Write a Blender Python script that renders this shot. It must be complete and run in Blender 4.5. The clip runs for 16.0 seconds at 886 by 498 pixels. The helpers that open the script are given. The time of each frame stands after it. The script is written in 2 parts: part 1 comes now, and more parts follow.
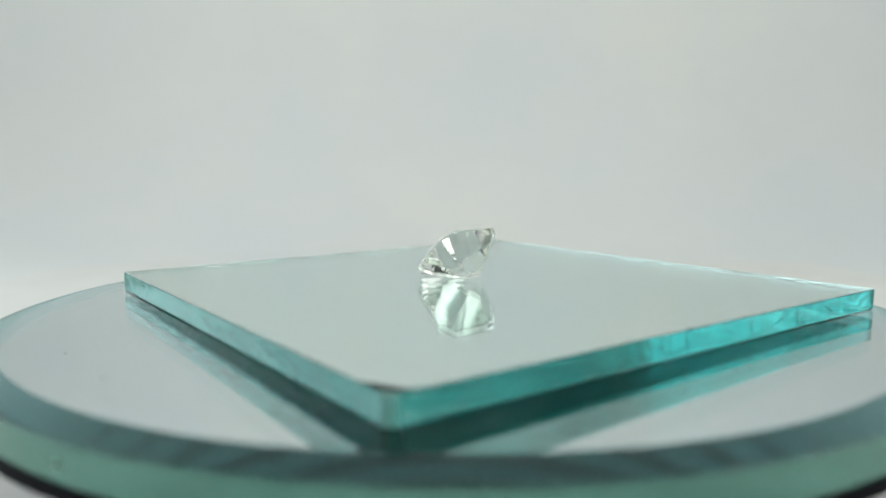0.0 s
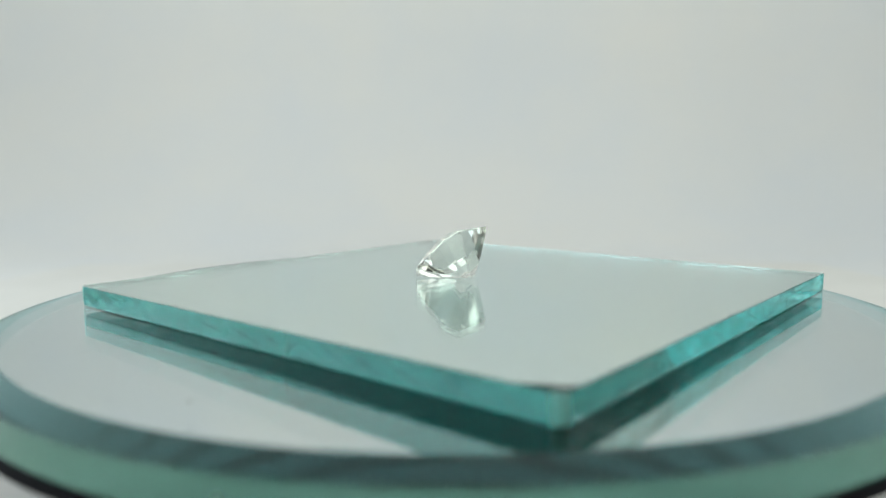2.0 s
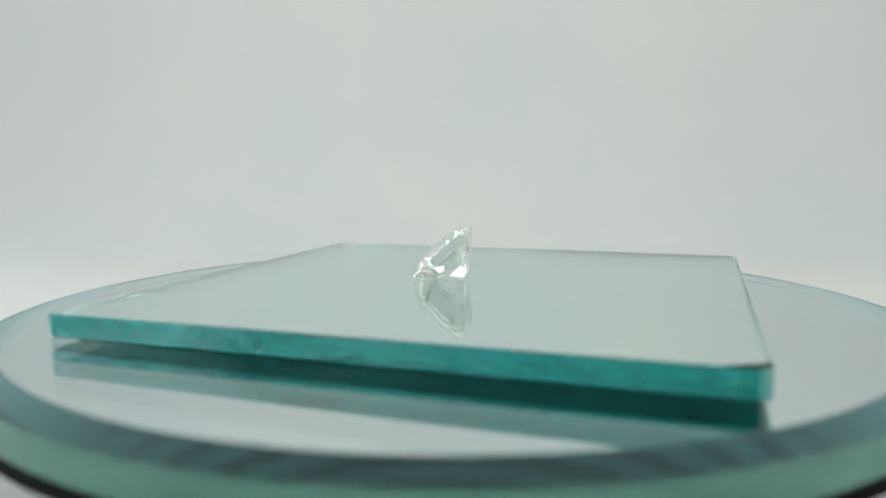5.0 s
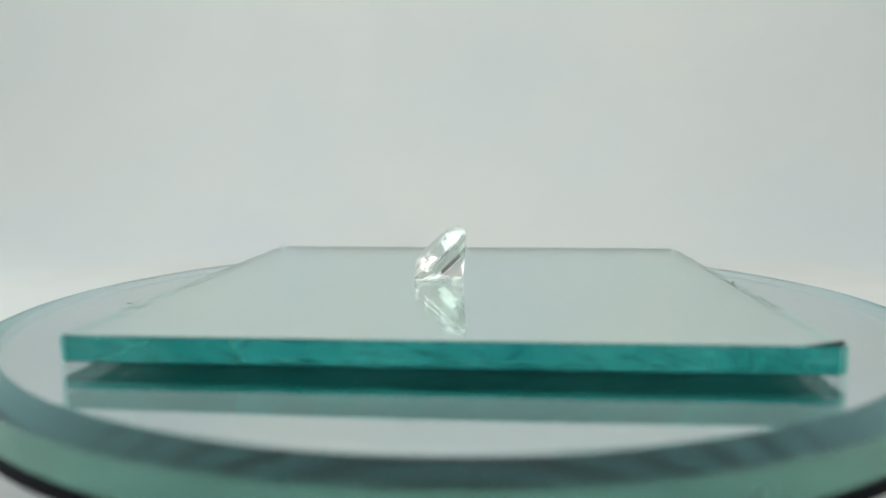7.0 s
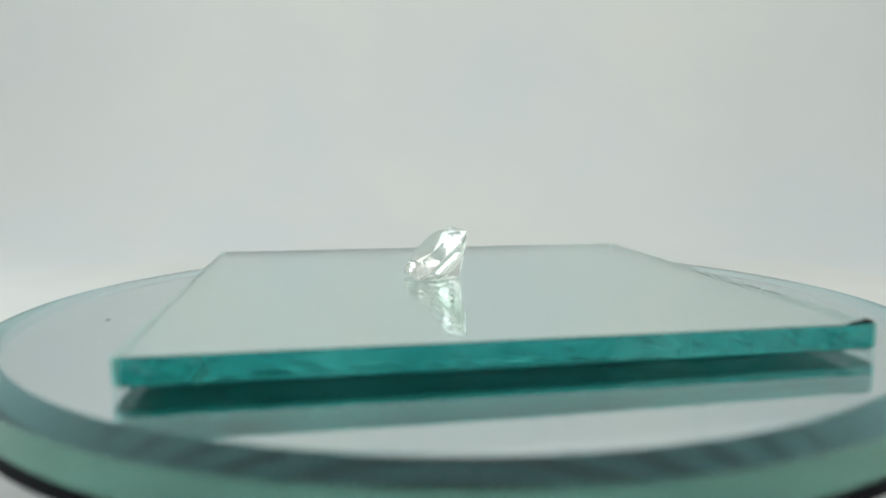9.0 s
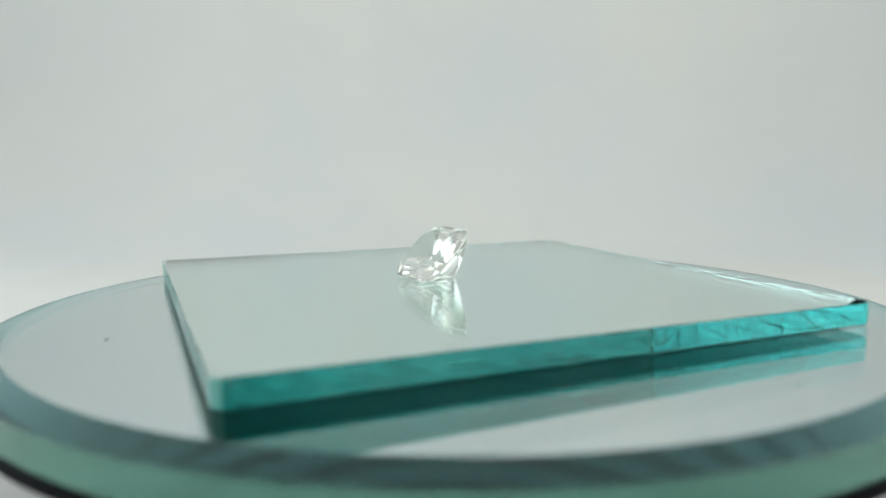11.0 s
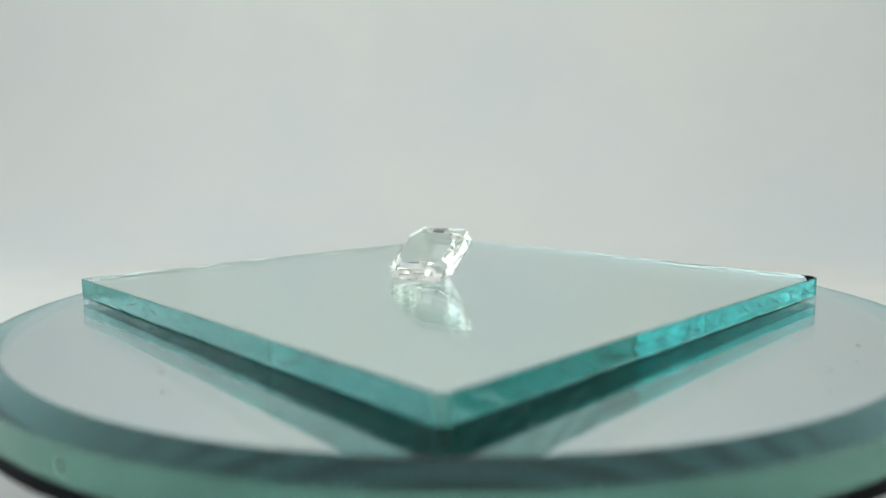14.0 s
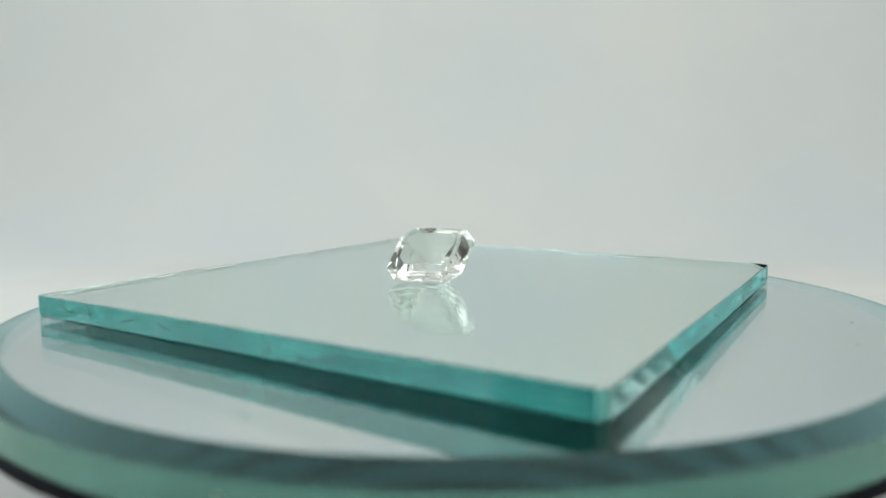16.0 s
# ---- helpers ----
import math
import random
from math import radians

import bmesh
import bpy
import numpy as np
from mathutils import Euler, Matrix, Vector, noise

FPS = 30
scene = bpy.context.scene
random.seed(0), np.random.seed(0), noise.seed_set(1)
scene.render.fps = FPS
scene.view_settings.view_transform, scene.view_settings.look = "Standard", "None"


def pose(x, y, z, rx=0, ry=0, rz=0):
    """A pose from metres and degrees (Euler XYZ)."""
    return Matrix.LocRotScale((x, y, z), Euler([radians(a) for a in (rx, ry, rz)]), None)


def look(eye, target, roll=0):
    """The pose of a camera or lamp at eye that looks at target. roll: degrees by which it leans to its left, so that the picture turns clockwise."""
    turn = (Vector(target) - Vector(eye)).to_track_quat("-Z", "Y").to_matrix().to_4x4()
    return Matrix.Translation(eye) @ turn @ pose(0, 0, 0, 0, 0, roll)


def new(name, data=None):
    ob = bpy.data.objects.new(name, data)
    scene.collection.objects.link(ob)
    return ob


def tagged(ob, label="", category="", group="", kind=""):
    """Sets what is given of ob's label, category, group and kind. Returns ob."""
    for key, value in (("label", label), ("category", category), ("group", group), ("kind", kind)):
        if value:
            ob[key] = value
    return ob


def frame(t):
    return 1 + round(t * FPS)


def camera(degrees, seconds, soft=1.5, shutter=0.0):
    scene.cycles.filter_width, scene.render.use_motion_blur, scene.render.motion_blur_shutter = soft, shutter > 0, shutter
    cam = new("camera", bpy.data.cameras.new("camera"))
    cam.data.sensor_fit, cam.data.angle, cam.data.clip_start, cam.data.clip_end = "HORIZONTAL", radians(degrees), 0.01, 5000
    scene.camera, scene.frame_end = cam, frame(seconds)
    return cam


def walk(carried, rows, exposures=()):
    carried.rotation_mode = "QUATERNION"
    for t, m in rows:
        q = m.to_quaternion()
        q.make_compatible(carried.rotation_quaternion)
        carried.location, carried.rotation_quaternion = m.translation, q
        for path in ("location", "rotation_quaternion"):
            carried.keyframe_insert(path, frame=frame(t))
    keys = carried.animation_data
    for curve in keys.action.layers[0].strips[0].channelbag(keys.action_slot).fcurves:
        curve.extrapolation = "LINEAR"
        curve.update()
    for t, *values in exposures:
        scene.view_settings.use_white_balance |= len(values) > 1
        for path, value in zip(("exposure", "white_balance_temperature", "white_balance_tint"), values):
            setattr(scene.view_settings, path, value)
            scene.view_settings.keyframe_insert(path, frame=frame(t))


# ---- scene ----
# The camera stands still a few centimetres above the turntable.
cam = camera(62.60, 16.0)
EYE_POSE = pose(-0.00215, -0.13660, 0.02259, 90 - 6.964, 0.108, 0)
walk(cam, [(0.0, EYE_POSE), (16.0, EYE_POSE)])
cam.data.dof.use_dof = True
cam.data.dof.focus_distance = 0.147
cam.data.dof.aperture_fstop = 13.5
scene.cycles.max_bounces, scene.cycles.transmission_bounces, scene.cycles.glossy_bounces = 64, 64, 64

# ---- light: a white tent with lamps behind the cloth at both sides and on top ----
world = bpy.data.worlds.new("world")
scene.world = world
world.use_nodes = True
world.node_tree.nodes["Background"].inputs[0].default_value = (0.85, 0.92, 1.0, 1)
world.node_tree.nodes["Background"].inputs[1].default_value = 0.45


def area_lamp(name, at, target, sx, sy, watts, colour):
    data = bpy.data.lights.new(name, "AREA")
    data.shape, data.size, data.size_y = "RECTANGLE", sx, sy
    data.energy, data.color = watts, colour
    ob = new(name, data)
    ob.matrix_world = look(at, target)
    return ob


area_lamp("lamp_left", (-0.318, 0.0, 0.13), (0.0, 0.0, 0.13), 0.50, 0.29, 0.60, (0.86, 0.943, 1.0))
area_lamp("lamp_right", (0.318, 0.0, 0.230), (0.0, 0.0, 0.230), 0.50, 0.235, 0.55, (0.965, 0.985, 0.915))
area_lamp("lamp_top", (0.0, 0.10, 0.44), (0.0, 0.06, 0.0), 0.42, 0.24, 0.355, (0.95, 1.0, 0.90))


# ---- materials ----
def material(name):
    mat = bpy.data.materials.new(name)
    mat.use_nodes = True
    nt = mat.node_tree
    nt.nodes.clear()
    out = nt.nodes.new("ShaderNodeOutputMaterial")
    return mat, nt, out


def noise_node(nt, scale, detail=3.0, rough=0.55, stretch=None):
    tc = nt.nodes.new("ShaderNodeTexCoord")
    tex = nt.nodes.new("ShaderNodeTexNoise")
    tex.inputs["Scale"].default_value = scale
    tex.inputs["Detail"].default_value = detail
    tex.inputs["Roughness"].default_value = rough
    if stretch:
        mp = nt.nodes.new("ShaderNodeMapping")
        mp.inputs["Scale"].default_value = stretch
        nt.links.new(tc.outputs["Object"], mp.inputs["Vector"])
        nt.links.new(mp.outputs["Vector"], tex.inputs["Vector"])
    else:
        nt.links.new(tc.outputs["Object"], tex.inputs["Vector"])
    return tex


def ramp_node(nt, source, stops):
    r = nt.nodes.new("ShaderNodeValToRGB")
    el = r.color_ramp.elements
    while len(el) < len(stops):
        el.new(0.5)
    for e, (pos, col) in zip(el, stops):
        e.position, e.color = pos, (*col, 1)
    nt.links.new(source, r.inputs["Fac"])
    return r


def bump_node(nt, source, strength, distance):
    b = nt.nodes.new("ShaderNodeBump")
    b.inputs["Strength"].default_value = strength
    b.inputs["Distance"].default_value = distance
    nt.links.new(source, b.inputs["Height"])
    return b


def glass(name, tint_a, tint_b, ior, rough=0.0, scale=0.0, bump=0.0, stretch=None):
    mat, nt, out = material(name)
    g = nt.nodes.new("ShaderNodeBsdfGlass")
    g.inputs["IOR"].default_value = ior
    g.inputs["Roughness"].default_value = rough
    g.inputs["Color"].default_value = (*tint_a, 1)
    if scale:
        tex = noise_node(nt, scale, 4.0, 0.6, stretch)
        r = ramp_node(nt, tex.outputs["Fac"], [(0.35, tint_a), (0.68, tint_b)])
        nt.links.new(r.outputs["Color"], g.inputs["Color"])
        if bump:
            b = bump_node(nt, tex.outputs["Fac"], 1.0, bump)
            nt.links.new(b.outputs["Normal"], g.inputs["Normal"])
    nt.links.new(g.outputs[0], out.inputs[0])
    return mat


def cut_glass(name, tint_a, tint_b, ior, rough, scale, bump, stretch):
    """A glass edge that tints what passes through it and mirrors the rest untinted."""
    mat, nt, out = material(name)
    tex = noise_node(nt, scale, 4.0, 0.6, stretch)
    r = ramp_node(nt, tex.outputs["Fac"], [(0.35, tint_a), (0.68, tint_b)])
    b = bump_node(nt, tex.outputs["Fac"], 1.0, bump)
    through_glass = nt.nodes.new("ShaderNodeBsdfRefraction")
    gloss = nt.nodes.new("ShaderNodeBsdfGlossy")
    fresnel = nt.nodes.new("ShaderNodeFresnel")
    mix = nt.nodes.new("ShaderNodeMixShader")
    through_glass.inputs["IOR"].default_value = fresnel.inputs["IOR"].default_value = ior
    through_glass.inputs["Roughness"].default_value = gloss.inputs["Roughness"].default_value = rough
    gloss.inputs["Color"].default_value = (0.85, 0.965, 0.955, 1)
    nt.links.new(r.outputs["Color"], through_glass.inputs["Color"])
    for node in (through_glass, gloss, fresnel):
        nt.links.new(b.outputs["Normal"], node.inputs["Normal"])
    nt.links.new(fresnel.outputs[0], mix.inputs[0])
    nt.links.new(through_glass.outputs[0], mix.inputs[1])
    nt.links.new(gloss.outputs[0], mix.inputs[2])
    nt.links.new(mix.outputs[0], out.inputs[0])
    return mat


def ground_glass(name, tint, body, ior, rough, share):
    """A ground glass edge: part rough glass, part milky scatter."""
    mat, nt, out = material(name)
    g = nt.nodes.new("ShaderNodeMixShader")
    see = nt.nodes.new("ShaderNodeBsdfRefraction")
    gloss = nt.nodes.new("ShaderNodeBsdfGlossy")
    fresnel = nt.nodes.new("ShaderNodeFresnel")
    see.inputs["IOR"].default_value = fresnel.inputs["IOR"].default_value = ior
    see.inputs["Roughness"].default_value = gloss.inputs["Roughness"].default_value = rough
    see.inputs["Color"].default_value = (*tint, 1)
    gloss.inputs["Color"].default_value = (0.97, 0.98, 0.98, 1)
    nt.links.new(fresnel.outputs[0], g.inputs[0])
    nt.links.new(see.outputs[0], g.inputs[1])
    nt.links.new(gloss.outputs[0], g.inputs[2])
    tex = noise_node(nt, 180.0, 4.0, 0.6)
    r = ramp_node(nt, tex.outputs["Fac"], [(0.3, tuple(c * 0.85 for c in body)), (0.7, tuple(c * 1.15 for c in body))])
    d = nt.nodes.new("ShaderNodeBsdfDiffuse")
    nt.links.new(r.outputs["Color"], d.inputs["Color"])
    mix = nt.nodes.new("ShaderNodeMixShader")
    mix.inputs[0].default_value = share
    nt.links.new(g.outputs[0], mix.inputs[1])
    nt.links.new(d.outputs[0], mix.inputs[2])
    nt.links.new(mix.outputs[0], out.inputs[0])
    return mat


def dusty_glass(name, tint, ior, dust):
    """Clear glass with a thin film of dust that catches a little light."""
    mat, nt, out = material(name)
    g = nt.nodes.new("ShaderNodeBsdfGlass")
    g.inputs["IOR"].default_value, g.inputs["Roughness"].default_value = ior, 0.0
    g.inputs["Color"].default_value = (*tint, 1)
    d = nt.nodes.new("ShaderNodeBsdfDiffuse")
    d.inputs["Color"].default_value = (0.62, 0.63, 0.62, 1)
    tex = noise_node(nt, 55.0, 6.0, 0.65)
    r = ramp_node(nt, tex.outputs["Fac"], [(0.3, (dust * 0.5,) * 3), (0.75, (dust * 1.6,) * 3)])
    mix = nt.nodes.new("ShaderNodeMixShader")
    nt.links.new(r.outputs["Color"], mix.inputs[0])
    nt.links.new(g.outputs[0], mix.inputs[1])
    nt.links.new(d.outputs[0], mix.inputs[2])
    nt.links.new(mix.outputs[0], out.inputs[0])
    return mat


def matte(name, col_a, col_b, rough, scale, bump=0.0, metal=0.0, sheen=0.5):
    mat, nt, out = material(name)
    s = nt.nodes.new("ShaderNodeBsdfPrincipled")
    s.inputs["Roughness"].default_value = rough
    s.inputs["Metallic"].default_value = metal
    s.inputs["Specular IOR Level"].default_value = sheen
    tex = noise_node(nt, scale, 5.0, 0.6)
    r = ramp_node(nt, tex.outputs["Fac"], [(0.3, col_a), (0.7, col_b)])
    nt.links.new(r.outputs["Color"], s.inputs["Base Color"])
    if bump:
        b = bump_node(nt, tex.outputs["Fac"], 0.6, bump)
        nt.links.new(b.outputs["Normal"], s.inputs["Normal"])
    nt.links.new(s.outputs[0], out.inputs[0])
    return mat


# bluish-to-warm mottling puts soft light on wrinkles into the cloth colour
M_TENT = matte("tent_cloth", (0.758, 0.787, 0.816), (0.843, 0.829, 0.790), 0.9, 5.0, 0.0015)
M_FLOOR = matte("floor_cloth", (0.77, 0.77, 0.75), (0.81, 0.81, 0.79), 0.9, 40.0, 0.0003)
M_CLEAR = dusty_glass("clear_glass", (0.985, 0.99, 0.988), 1.52, 0.012)
M_CORNER = ground_glass("ground_corner", (0.55, 0.92, 0.89), (0.45, 0.80, 0.74), 1.52, 0.3, 0.45)
M_DISC_TOP = dusty_glass("disc_clear_glass", (0.962, 0.978, 0.984), 1.52, 0.0015)
M_EDGE = cut_glass("green_glass_edge", (0.155, 0.595, 0.595), (0.32, 0.775, 0.77), 1.52, 0.0, 60.0, 0.000004, (1, 1, 0.5))
M_DISC_EDGE = ground_glass("disc_glass_edge", (0.56, 0.78, 0.725), (0.21, 0.50, 0.37), 1.52, 0.25, 0.25)
M_BEVEL = glass("bevel_glass", (0.73, 0.875, 0.885), (0.755, 0.892, 0.90), 1.52, 0.10)
M_SILVER = matte("mirror_silver", (0.835, 0.88, 0.88), (0.85, 0.89, 0.89), 0.0, 8.0, 0.0, 1.0)
M_PLATE_SILVER = matte("plate_silver", (0.79, 0.895, 0.88), (0.81, 0.91, 0.895), 0.0, 8.0, 0.0, 1.0)
M_BACKING = matte("backing_paint", (0.002, 0.070, 0.055), (0.004, 0.095, 0.075), 0.9, 120.0, sheen=0.0)
M_BLACK = matte("black_plastic", (0.004, 0.004, 0.006), (0.008, 0.008, 0.011), 0.6, 60.0, 0.0001, sheen=0.05)
M_WHITE_PLASTIC = matte("white_plastic", (0.72, 0.72, 0.70), (0.78, 0.78, 0.76), 0.4, 50.0)
M_ROOM = matte("grey_wall_paint", (0.11, 0.10, 0.085), (0.16, 0.145, 0.12), 0.8, 3.0)
M_GEM = glass("gem_crystal", (0.977, 0.979, 0.968), (0.977, 0.979, 0.968), 1.58)
M_INK = matte("black_ink", (0.006, 0.010, 0.011), (0.014, 0.020, 0.020), 0.9, 900.0, sheen=0.0)
# the shade in a crack, put into the colour of slivers on the glass
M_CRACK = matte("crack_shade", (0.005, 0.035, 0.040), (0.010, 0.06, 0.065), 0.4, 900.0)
M_CHIP = ground_glass("chipped_glass", (0.75, 0.90, 0.87), (0.42, 0.62, 0.54), 1.52, 0.35, 0.4)
M_DUST = matte("dust", (0.16, 0.16, 0.15), (0.3, 0.3, 0.28), 0.9, 900.0)


def part(name, bm, mats, parent=None, label="", smooth=False):
    me = bpy.data.meshes.new(name)
    bm.to_mesh(me)
    bm.free()
    for m in (mats if isinstance(mats, (list, tuple)) else [mats]):
        me.materials.append(m)
    for poly in me.polygons:
        poly.use_smooth = smooth
    ob = new(name, me)
    if parent:
        ob.parent = parent
    if label:
        tagged(ob, label)
    return ob


def lathe(bm, profile, n=160, slots=None):
    """Turns a profile of (radius, height) round z; slots gives a material for each band."""
    rings = []
    for r, z in profile:
        if r < 1e-6:
            rings.append([bm.verts.new((0, 0, z))])
        else:
            rings.append([bm.verts.new((r * math.cos(math.tau * i / n), r * math.sin(math.tau * i / n), z)) for i in range(n)])
    for k, (a, b) in enumerate(zip(rings, rings[1:])):
        for i in range(n):
            j = (i + 1) % n
            vs = [a[0], b[i], b[j]] if len(a) == 1 else [a[i], b[0], a[j]] if len(b) == 1 else [a[i], b[i], b[j], a[j]]
            f = bm.faces.new(vs)
            f.material_index = slots[k] if slots else 0


# ---- the tent ----
FLOOR_Z = -0.034
WALL_T = 0.004


def rounded_rect(hx, hy, cy, r, n=10):
    pts = []
    for sx, sy, a0 in ((1, 1, 0), (-1, 1, 90), (-1, -1, 180), (1, -1, 270)):
        for i in range(n + 1):
            a = radians(a0 + 90 * i / n)
            pts.append((sx * (hx - r) + r * math.cos(a), cy + sy * (hy - r) + r * math.sin(a)))
    return pts


def tent_rings(grow):
    """Rings of the tent from the floor up: a wide cove at the back, a narrow one in front, straight walls, a cove on top."""
    hx, hy, r = 0.34 + grow, 0.36 + grow, 0.14
    z0, z1 = FLOOR_Z - grow, 0.46 + grow
    outline = rounded_rect(hx, hy, 0.04, r) + [(-HOLE_X, 0.04 - hy), (HOLE_X, 0.04 - hy)]
    outline.sort(key=lambda p: math.atan2(p[1] - 0.04, p[0]))
    rings = [[] for _ in range(26)]
    for x, y in outline:
        nx = max(abs(x) - (hx - r), 0) * math.copysign(1, x)
        ny = max(abs(y - 0.04) - (hy - r), 0) * math.copysign(1, y - 0.04)
        length = math.hypot(nx, ny)
        nx, ny = nx / length, ny / length
        w = min(1.0, max(0.0, (y + 0.12) / 0.24))
        cove = 0.04 + 0.10 * w * w * (3 - 2 * w)
        prof = [(cove * (1 - math.sin(radians(6 * k))), z0 + cove * (1 - math.cos(radians(6 * k)))) for k in range(16)]
        prof += [(0.0, max(HOLE_Z[0], z0 + cove + 0.004)), (0.0, max(HOLE_Z[1], z0 + cove + 0.03))]
        prof += [(0.08 * (1 - math.cos(radians(a))), z1 - 0.08 * (1 - math.sin(radians(a)))) for a in (0, 13, 26, 39, 52, 65, 78, 90)]
        for ring, (inset, z) in zip(rings, prof):
            ring.append((x - nx * inset, y - ny * inset, z))
    return rings


HOLE_X, HOLE_Z = 0.195, (0.013, 0.34)


def build_tent():
    """A closed white cloth tent with coved corners and a window for the lens in its front."""
    bm = bmesh.new()
    shells = []
    for grow in (0.0, WALL_T):
        rings = [[bm.verts.new(p) for p in ring] for ring in tent_rings(grow)]
        n = len(rings[0])
        for k, (a, b) in enumerate(zip(rings, rings[1:])):
            for i in range(n):
                j = (i + 1) % n
                if k == 16 and abs(a[i].co.x) < HOLE_X + 1e-4 and abs(a[j].co.x) < HOLE_X + 1e-4 and a[i].co.y < -0.2:
                    continue
                vs = [a[i], a[j], b[j], b[i]]
                bm.faces.new(vs if grow else vs[::-1])
        shells.append(rings)
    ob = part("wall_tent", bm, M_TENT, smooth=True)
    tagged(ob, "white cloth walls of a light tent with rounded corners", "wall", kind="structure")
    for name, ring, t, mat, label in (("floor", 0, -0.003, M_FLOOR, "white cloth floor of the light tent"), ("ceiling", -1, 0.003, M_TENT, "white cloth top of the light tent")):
        bm = bmesh.new()
        pts = tent_rings(0.0)[ring]
        a = [bm.verts.new(p) for p in pts]
        b = [bm.verts.new((p[0], p[1], p[2] + t)) for p in pts]
        bm.faces.new(a)
        bm.faces.new(b[::-1])
        for i in range(len(pts)):
            j = (i + 1) % len(pts)
            bm.faces.new([a[i], b[i], b[j], a[j]])
        bmesh.ops.recalc_face_normals(bm, faces=bm.faces)
        tagged(part(name, bm, mat), label, name, kind="structure")


build_tent()


def slab(name, mat, lo, hi, label, category):
    bm = bmesh.new()
    bmesh.ops.create_cube(bm, size=1.0)
    for v in bm.verts:
        v.co = Vector([lo[k] + (v.co[k] + 0.5) * (hi[k] - lo[k]) for k in range(3)])
    bmesh.ops.bevel(bm, geom=bm.edges[:], offset=0.004, segments=2, affect="EDGES")
    return tagged(part(name, bm, mat), label, category, kind="structure")


# a room wall added in front of the tent, seen only as dark reflections
slab("wall_room", M_ROOM, (-0.7, -0.80, -0.45), (0.7, -0.74, 0.65), "plain grey-brown wall added in front of the tent for dark reflections", "wall")

# ---- turntable ----
PLATE_T = 0.0036
DISC_T = 0.0054
DISC_TOP = -PLATE_T
DISC_BASE = DISC_TOP - DISC_T
BACKING_T = 0.0019
TURN_START, TURN_RATE = -4.613, 6.923
DISC_AT = (-0.0003, -0.0004, DISC_BASE - BACKING_T)
LEAN = pose(0, 0, 0, -0.22, 0.025, 0)


def speck_mesh(size, seed):
    """A small uneven flake."""
    bm = bmesh.new()
    bmesh.ops.create_icosphere(bm, subdivisions=2, radius=size / 2)
    for v in bm.verts:
        k = 1 + 0.5 * noise.noise(v.co / size * 2 + Vector((seed * 900, 1, 2)))
        v.co = Vector((v.co.x * k * 1.3, v.co.y * k, max(0.0, v.co.z * 0.3)))
    return bm


def build_base():
    base = tagged(new("turntable_base"), "low white plastic motor base under the mirror disc", "turntable")
    base.location = (0, 0, FLOOR_Z)
    top = DISC_BASE - BACKING_T - FLOOR_Z
    bm = bmesh.new()
    lathe(bm, [(0, 0), (0.056, 0), (0.058, 0.002), (0.058, 0.014), (0.056, 0.0165), (0.053, 0.0175), (0, 0.0175)], 96)
    part("housing", bm, M_WHITE_PLASTIC, base, smooth=False)
    bm = bmesh.new()
    lathe(bm, [(0, 0.0175), (0.012, 0.0175), (0.012, top - 0.0006), (0.0115, top - 0.0001), (0, top - 0.0001)], 48)
    part("spindle", bm, M_BLACK, base, "black spindle")
    return base


def build_disc():
    disc = tagged(new("mirror_disc"), "round mirror disc with a green glass rim on the turntable", "turntable disc")
    bm = bmesh.new()
    R0, R1 = 0.0745, 0.0793
    h = BACKING_T
    lathe(bm, [(0, h + DISC_T), (R0 - 0.0003, h + DISC_T), (R0, h + DISC_T - 0.00002), (R1 - 0.0002, h + DISC_T - 0.00090), (R1, h + DISC_T - 0.0011),
               (R1, h + 0.0004), (R1 - 0.0004, h), (0, h)], 720, [0, 0, 1, 2, 2, 2, 3])
    bmesh.ops.recalc_face_normals(bm, faces=bm.faces)
    part("mirror_glass", bm, [M_DISC_TOP, M_BEVEL, M_DISC_EDGE, M_SILVER], disc, "clear mirror glass with green bevelled rim")
    bm = bmesh.new()
    lathe(bm, [(0, 0), (R1 - 0.0004, 0), (R1 + 0.0001, 0.0003), (R1 + 0.0001, h - 0.0002), (R1 - 0.0002, h - 0.00005), (0, h - 0.00005)], 320)
    bmesh.ops.recalc_face_normals(bm, faces=bm.faces)
    part("backing", bm, M_BLACK, disc, "black backing of the mirror")
    for x, y, size in ((-0.0460, 0.0395, 0.0007), (-0.0390, -0.0545, 0.0006), (-0.0503, -0.0440, 0.0005)):
        part("dust_speck", speck_mesh(size, x), M_DUST, disc).location = (x - DISC_AT[0], y - DISC_AT[1], h + DISC_T + 0.00001)
    # chips along the rim, a few millimetres long
    for turn, size in ((-115.0, 0.0009), (147.5, 0.0012)):
        chip = part("rim_chip", speck_mesh(size, turn), M_CHIP, disc, "bright chip in the glass rim")
        chip.matrix_basis = pose(0, 0, 0, 0, 0, turn) @ pose(R1 - 0.00004, 0, h + 0.0022, 0, 90, 0)
    return disc


# ---- square glass plate ----
CORNERS = [(-0.0683, 0.0051), (-0.0019, -0.0697), (0.0745, -0.0044), (0.0072, 0.0730)]
PLATE_MID = Vector((sum(c[0] for c in CORNERS) / 4, sum(c[1] for c in CORNERS) / 4, 0))


CORNER_STEPS = 7
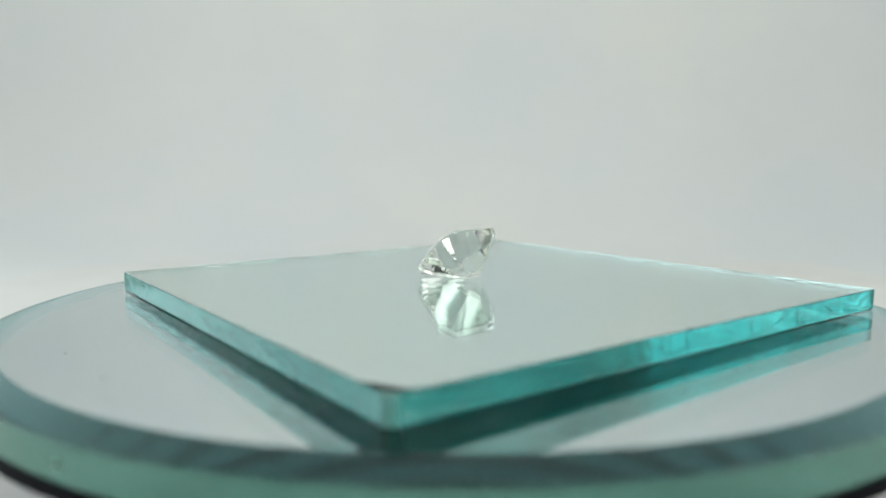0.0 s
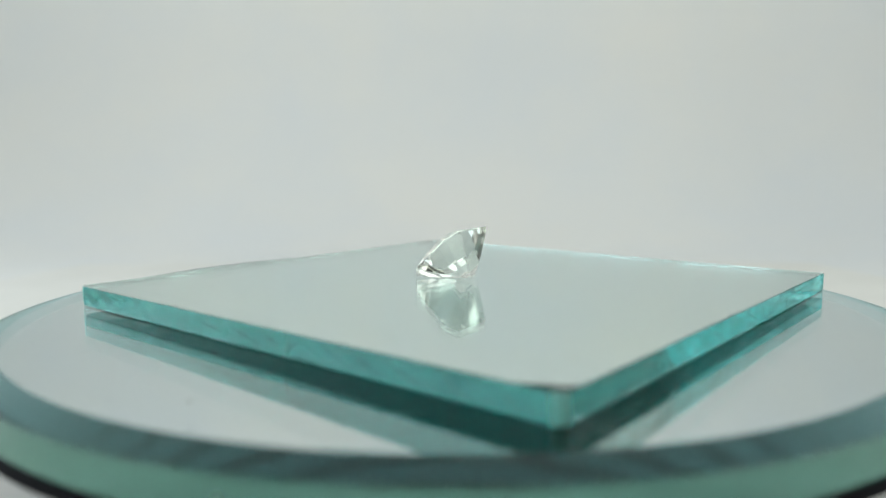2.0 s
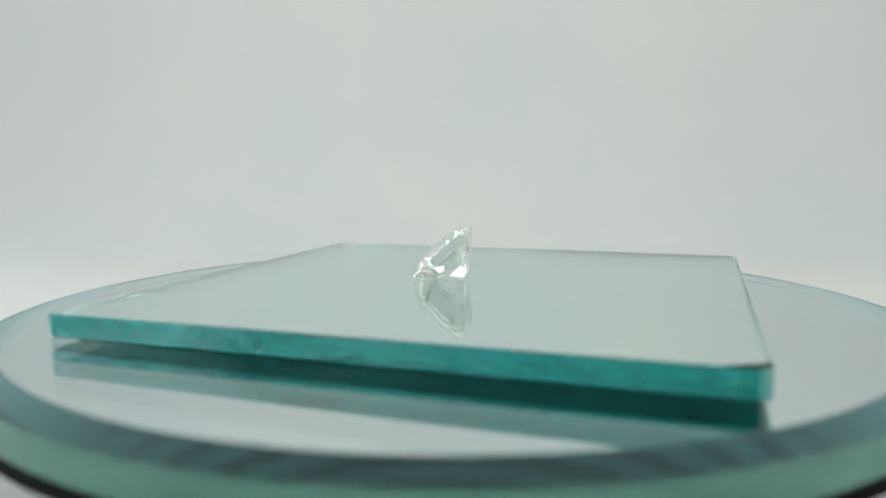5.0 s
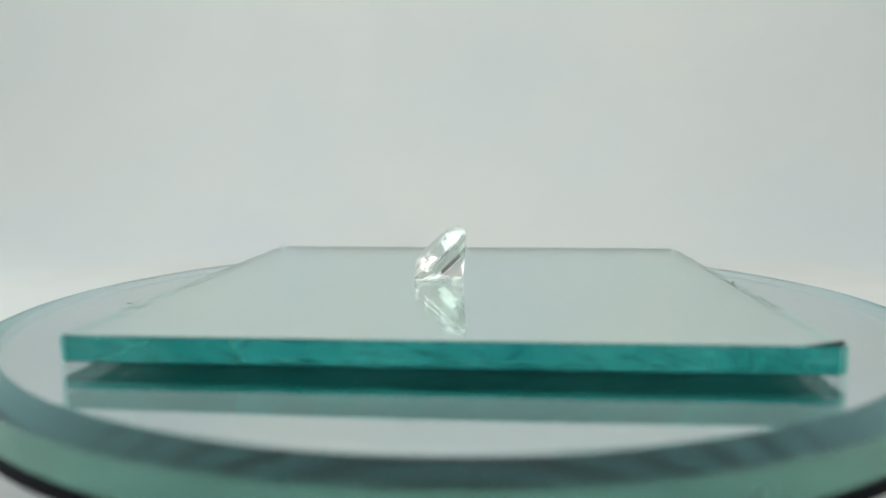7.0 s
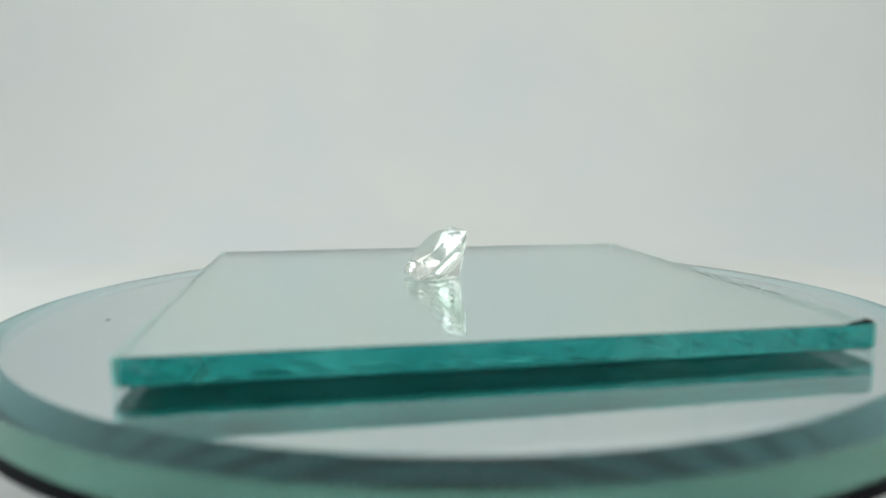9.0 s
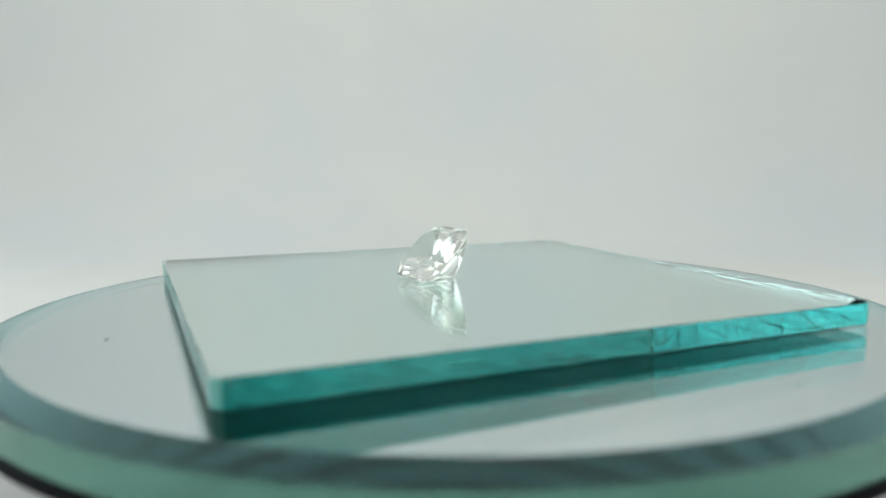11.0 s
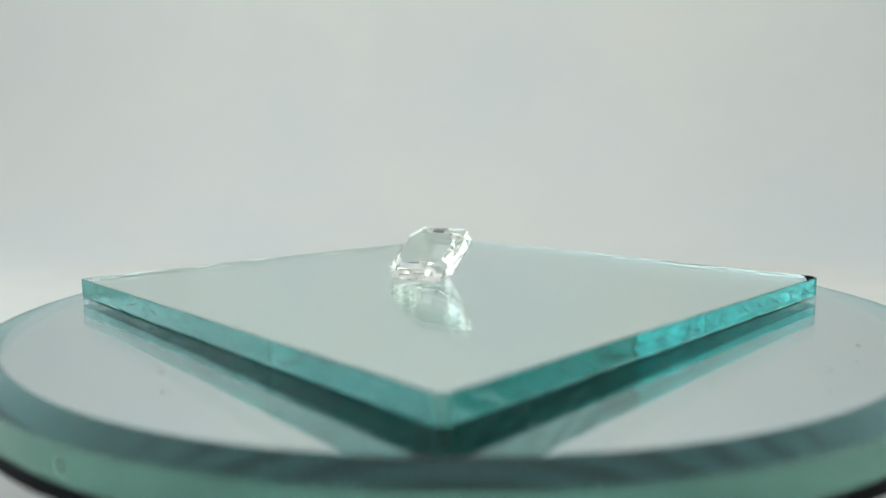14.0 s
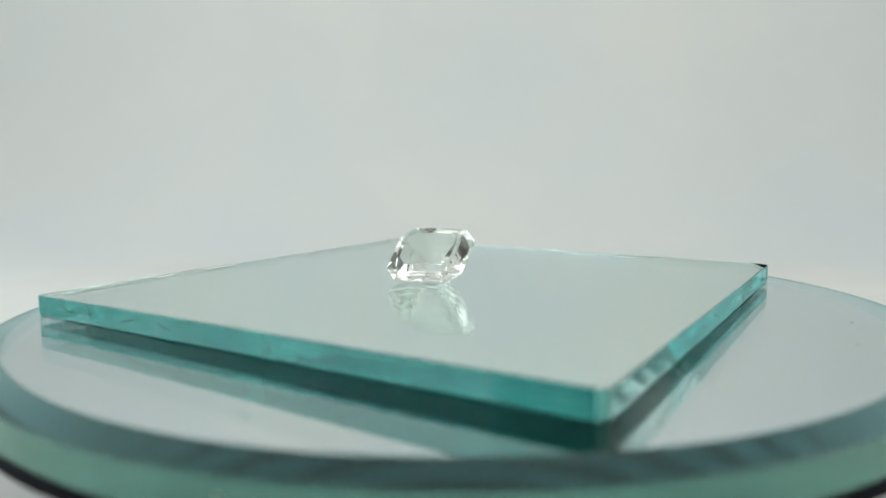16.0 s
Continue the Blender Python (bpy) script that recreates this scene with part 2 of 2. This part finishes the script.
# slanting cracks in the cut edges: start along the edge, reach and drop in millimetres
CRACKS = (((37.0, 6.0, 1.0), (44.0, 8.0, 2.0), (52.5, 3.5, 1.4), (57.0, 3.0, -1.7), (63.5, 6.5, 2.7), (70.5, 3.0, 1.1), (74.5, 7.0, 2.4), (83.0, 4.0, 2.6), (90.5, 4.0, 1.9)),
          ((31.0, 1.2, 2.6), (38.0, 4.0, 1.1), (45.0, 0.8, 2.9), (53.0, 4.5, 1.6), (60.0, 0.9, 2.5), (66.0, 4.0, -1.4), (73.0, 0.7, 2.8), (81.0, 4.0, 2.0)),
          ((20.0, 5.0, 1.6), (57.0, 6.0, 2.0)),
          ((6.0, 4.0, 1.2), (14.0, 1.0, 2.6), (22.0, 5.0, -1.0), (31.0, 4.0, 1.5)))


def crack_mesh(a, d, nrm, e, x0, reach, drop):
    """A hairline crack that wanders over a cut edge, a thin dark sliver laid on the glass that tapers to both ends."""
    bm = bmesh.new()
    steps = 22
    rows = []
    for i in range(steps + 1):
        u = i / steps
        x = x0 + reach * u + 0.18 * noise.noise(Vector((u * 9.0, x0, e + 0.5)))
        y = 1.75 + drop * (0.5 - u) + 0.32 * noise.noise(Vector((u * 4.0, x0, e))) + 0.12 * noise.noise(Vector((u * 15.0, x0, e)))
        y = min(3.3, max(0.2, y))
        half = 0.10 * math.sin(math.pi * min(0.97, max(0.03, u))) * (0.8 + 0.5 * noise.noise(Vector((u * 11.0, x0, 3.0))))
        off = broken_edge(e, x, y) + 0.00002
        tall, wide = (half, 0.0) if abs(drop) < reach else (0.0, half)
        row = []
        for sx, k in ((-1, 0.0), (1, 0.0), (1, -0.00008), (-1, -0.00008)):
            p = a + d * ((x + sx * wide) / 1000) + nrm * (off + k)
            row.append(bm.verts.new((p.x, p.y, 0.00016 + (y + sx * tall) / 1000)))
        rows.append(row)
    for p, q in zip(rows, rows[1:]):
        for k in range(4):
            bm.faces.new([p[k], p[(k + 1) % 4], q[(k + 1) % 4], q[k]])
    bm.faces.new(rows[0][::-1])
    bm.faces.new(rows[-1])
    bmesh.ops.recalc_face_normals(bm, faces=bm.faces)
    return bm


def ease(a, b, x):
    k = min(1.0, max(0.0, (x - a) / (b - a)))
    return k * k * (3 - 2 * k)


def broken_edge(e, x, y):
    """How far the cut edge e stands out at x, y millimetres along and up it: a slow wave, slanting streaks, shell-shaped chips and upright ridges in some stretches."""
    wave = 0.00010 * noise.noise(Vector((x * 0.05, y * 0.03, e * 7.3)))
    zone = (ease(58, 66, x), 0.2 + 0.65 * ease(22, 30, x), 0.25, 0.8 - 0.8 * ease(40, 55, x))[e]
    slant = x + 1.8 * y + 0.6 * noise.noise(Vector((x * 0.2, y * 0.5, e * 5.0)))
    rib = 0.00006 * (1 - ease(30, 48, x)) if e == 0 else 0.0
    streak = (0.00002 + rib) * noise.noise(Vector((slant * 0.33, y * 0.12, e * 3.1 + 9.0)))
    wx = x + 1.5 * noise.noise(Vector((x * 0.25, y * 0.5, e * 4.0)))
    near = noise.voronoi(Vector((wx / 6.5, y / 2.6, e * 11.0)))[0][0]
    small = noise.voronoi(Vector((slant / 1.7, y / 1.3, e * 5.0 + 40.0)))[0][0]
    bowl = 0.00014 * near * near + 0.000035 * small * small
    ridge = max(0.0, noise.noise(Vector((x * 1.5 + 0.25 * y, 0.08 * y, e * 8.0))) - 0.15)
    return wave + streak - zone * bowl - (0.00022 if e == 1 else 0.00012) * ridge * zone


def build_plate():
    """A cut glass plate; its four broken edges are waved and chipped, top and bottom stay flat."""
    plate = tagged(new("glass_plate"), "square mirror plate with rough teal glass edges on a round mirror", "mirror plate")
    bm = bmesh.new()
    mid = PLATE_MID.to_2d()
    cs = [Vector(c) - mid for c in CORNERS]
    levels = [0.0, 0.04] + [0.04 + 0.935 * k / 16 for k in range(1, 16)] + [0.975, 1.0]
    rows, cols = len(levels) - 1, 1200
    height = PLATE_T - 0.00016
    arris = 0.025 * height
    cuts = (0.0012, 0.0013, 0.0006, 0.0008)
    outline = []
    for e in range(4):
        p, before, after = cs[e], cs[e - 1], cs[(e + 1) % 4]
        outline.append((p + (before - p).normalized() * cuts[e], e, CORNER_STEPS))
        outline.append((p + (after - p).normalized() * cuts[e], e, cols))
    ring = [[] for _ in range(rows + 1)]
    for q, (a, e, count) in enumerate(outline):
        b = outline[(q + 1) % 8][0]
        d = (b - a).normalized()
        nrm = Vector((d.y, -d.x))
        length = (b - a).length
        for i in range(count):
            u = i / count
            p = a.lerp(b, u)
            if count == CORNER_STEPS:
                p = p + nrm * (0.2 * length * math.sin(math.pi * u))
            fade = min(1.0, u / 0.015, (1 - u) / 0.015)
            for k, v in enumerate(levels):
                x, y = u * length * 1000, v * height * 1000
                off = broken_edge(e, x, y) * fade
                nick = max(0.0, noise.noise(Vector((x * 0.7, e * 4.4, float(k)))) - 0.3)
                if k in (0, rows):
                    off -= arris * ((0.9 if k else 0.0) + 5.0 * nick)
                ring[k].append(bm.verts.new((p.x + nrm.x * off, p.y + nrm.y * off, height * v)))
    n = len(ring[0])
    corner_cols = {e * (cols + CORNER_STEPS) + k for e in range(4) for k in range(CORNER_STEPS)}
    for k in range(rows):
        for i in range(n):
            j = (i + 1) % n
            f = bm.faces.new([ring[k][i], ring[k][j], ring[k + 1][j], ring[k + 1][i]])
            f.material_index = 3 if i in corner_cols else 1
    bm.faces.new(ring[rows]).material_index = 0
    bm.faces.new(ring[0][::-1]).material_index = 2
    bmesh.ops.transform(bm, matrix=pose(0, 0, 0.00016), verts=bm.verts)
    ob = part("glass_sheet", bm, [M_CLEAR, M_EDGE, M_PLATE_SILVER, M_CORNER], plate, "silvered glass sheet with broken teal edges")
    for poly in ob.data.polygons:
        poly.use_smooth = poly.material_index == 1
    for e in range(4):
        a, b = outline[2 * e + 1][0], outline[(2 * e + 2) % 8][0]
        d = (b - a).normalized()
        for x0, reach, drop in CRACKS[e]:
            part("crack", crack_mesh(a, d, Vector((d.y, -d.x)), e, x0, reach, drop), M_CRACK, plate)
    bm = bmesh.new()
    inset = [q[0] * (1 - 0.0003 / q[0].length) for q in outline]
    lo = [bm.verts.new((c.x, c.y, 0)) for c in inset]
    hi = [bm.verts.new((c.x, c.y, 0.00013)) for c in inset]
    bm.faces.new(lo[::-1])
    bm.faces.new(hi)
    for i in range(8):
        j = (i + 1) % 8
        bm.faces.new([lo[i], lo[j], hi[j], hi[i]])
    part("backing", bm, M_BACKING, plate, "dark paint on the underside of the plate")
    # a black ink smudge over one corner, dark nicks on an edge and a few dust specks
    tip = cs[1]
    to_a, to_b = (cs[0] - tip).normalized(), (cs[2] - tip).normalized()
    bm = bmesh.new()
    reach = [0.0054, 0.0049, 0.0043, 0.0037, 0.0033, 0.0032, 0.0034]
    rim = [tip + (to_a * (1 - k / 6) + to_b * (k / 6)) * r + (to_a + to_b) * 0.0001 for k, r in enumerate(reach)] + [tip + to_b * 0.0015 + to_a * 0.0001, tip + (to_a + to_b) * 0.0007, tip + to_a * 0.0015 + to_b * 0.0001]
    top = PLATE_T
    lo = [bm.verts.new((p.x, p.y, top + 0.00001)) for p in rim]
    hi = [bm.verts.new((p.x, p.y, top + 0.00004)) for p in rim]
    bm.faces.new(hi)
    bm.faces.new(lo[::-1])
    for i in range(len(rim)):
        j = (i + 1) % len(rim)
        bm.faces.new([lo[i], lo[j], hi[j], hi[i]])
    bmesh.ops.recalc_face_normals(bm, faces=bm.faces)
    part("ink_smudge", bm, M_INK, plate, "black ink smudge over the corner")
    for x, y, size, mat, name in ((0.0340, -0.0386, 0.0005, M_INK, "nick"), (0.0602, -0.0162, 0.0004, M_INK, "nick"), (-0.0342, -0.0012, 0.00045, M_DUST, "dust_speck"),
                                  (0.0253, 0.0028, 0.0003, M_DUST, "dust_speck"), (0.0143, -0.0365, 0.0003, M_DUST, "dust_speck")):
        part(name, speck_mesh(size, x), mat, plate).location = (x - mid.x, y - mid.y, top + 0.00002)
    return plate


# ---- gem ----
def octagon(hx, hy, c, z):
    return [(hx, -hy + c, z), (hx, hy - c, z), (hx - c, hy, z), (-hx + c, hy, z), (-hx, hy - c, z), (-hx, -hy + c, z), (-hx + c, -hy, z), (hx - c, -hy, z)]


GEM_AT = (0.0003, 0.0046)
GEM_TURN = 139.0
GEM_W, GEM_L = 0.0130, 0.0155


def build_gem():
    """A step-cut stone that lies on one of its lower facets, so that its table leans to the side."""
    w, l = GEM_W / 2, GEM_L / 2
    c = 0.0025
    tiers = [octagon(w * 0.60, l * 0.66, c * 0.66, 0.00175), octagon(w * 0.80, l * 0.83, c * 0.84, 0.00110), octagon(w, l, c, 0.0002), octagon(w, l, c, 0.0),
             octagon(w * 0.78, l * 0.813, c * 0.80, -0.00173), octagon(w * 0.48, l * 0.557, c * 0.52, -0.00378), octagon(w * 0.05, l * 0.19, c * 0.05, -0.00638)]
    bm = bmesh.new()
    rings = [[bm.verts.new(p) for p in t] for t in tiers]
    for a, b in zip(rings, rings[1:]):
        for i in range(8):
            j = (i + 1) % 8
            bm.faces.new([a[i], b[i], b[j], a[j]])
    bm.faces.new(rings[0])
    bm.faces.new(rings[-1][::-1])
    bmesh.ops.recalc_face_normals(bm, faces=bm.faces)
    # the facet below the last step is the one that touches the plate
    rise = math.degrees(math.atan2(tiers[-2][0][2] - tiers[-1][0][2], tiers[-2][0][0] - tiers[-1][0][0]))
    bmesh.ops.transform(bm, matrix=pose(0, 0, 0, 0, rise, 0), verts=bm.verts)
    low = min(v.co.z for v in bm.verts)
    bmesh.ops.transform(bm, matrix=pose(0, 0, -low), verts=bm.verts)
    gem = part("gemstone", bm, M_GEM)
    tagged(gem, "colourless step-cut gemstone lying tilted on the glass plate", "gemstone")
    return gem


turntable_base = build_base()
mirror_disc = build_disc()
glass_plate = build_plate()
gemstone = build_gem()


# ---- what turns ----
def motions():
    times = [0.5 * i for i in range(33)]
    for thing, seat in ((mirror_disc, pose(*DISC_AT)), (glass_plate, pose(PLATE_MID.x, PLATE_MID.y, -PLATE_T + 0.00002)),
                        (gemstone, pose(GEM_AT[0], GEM_AT[1], 0.00008, 0, 0, GEM_TURN))):
        walk(thing, [(t, pose(0, 0, 0, 0, 0, TURN_START + TURN_RATE * t) @ LEAN @ seat) for t in times])


motions()
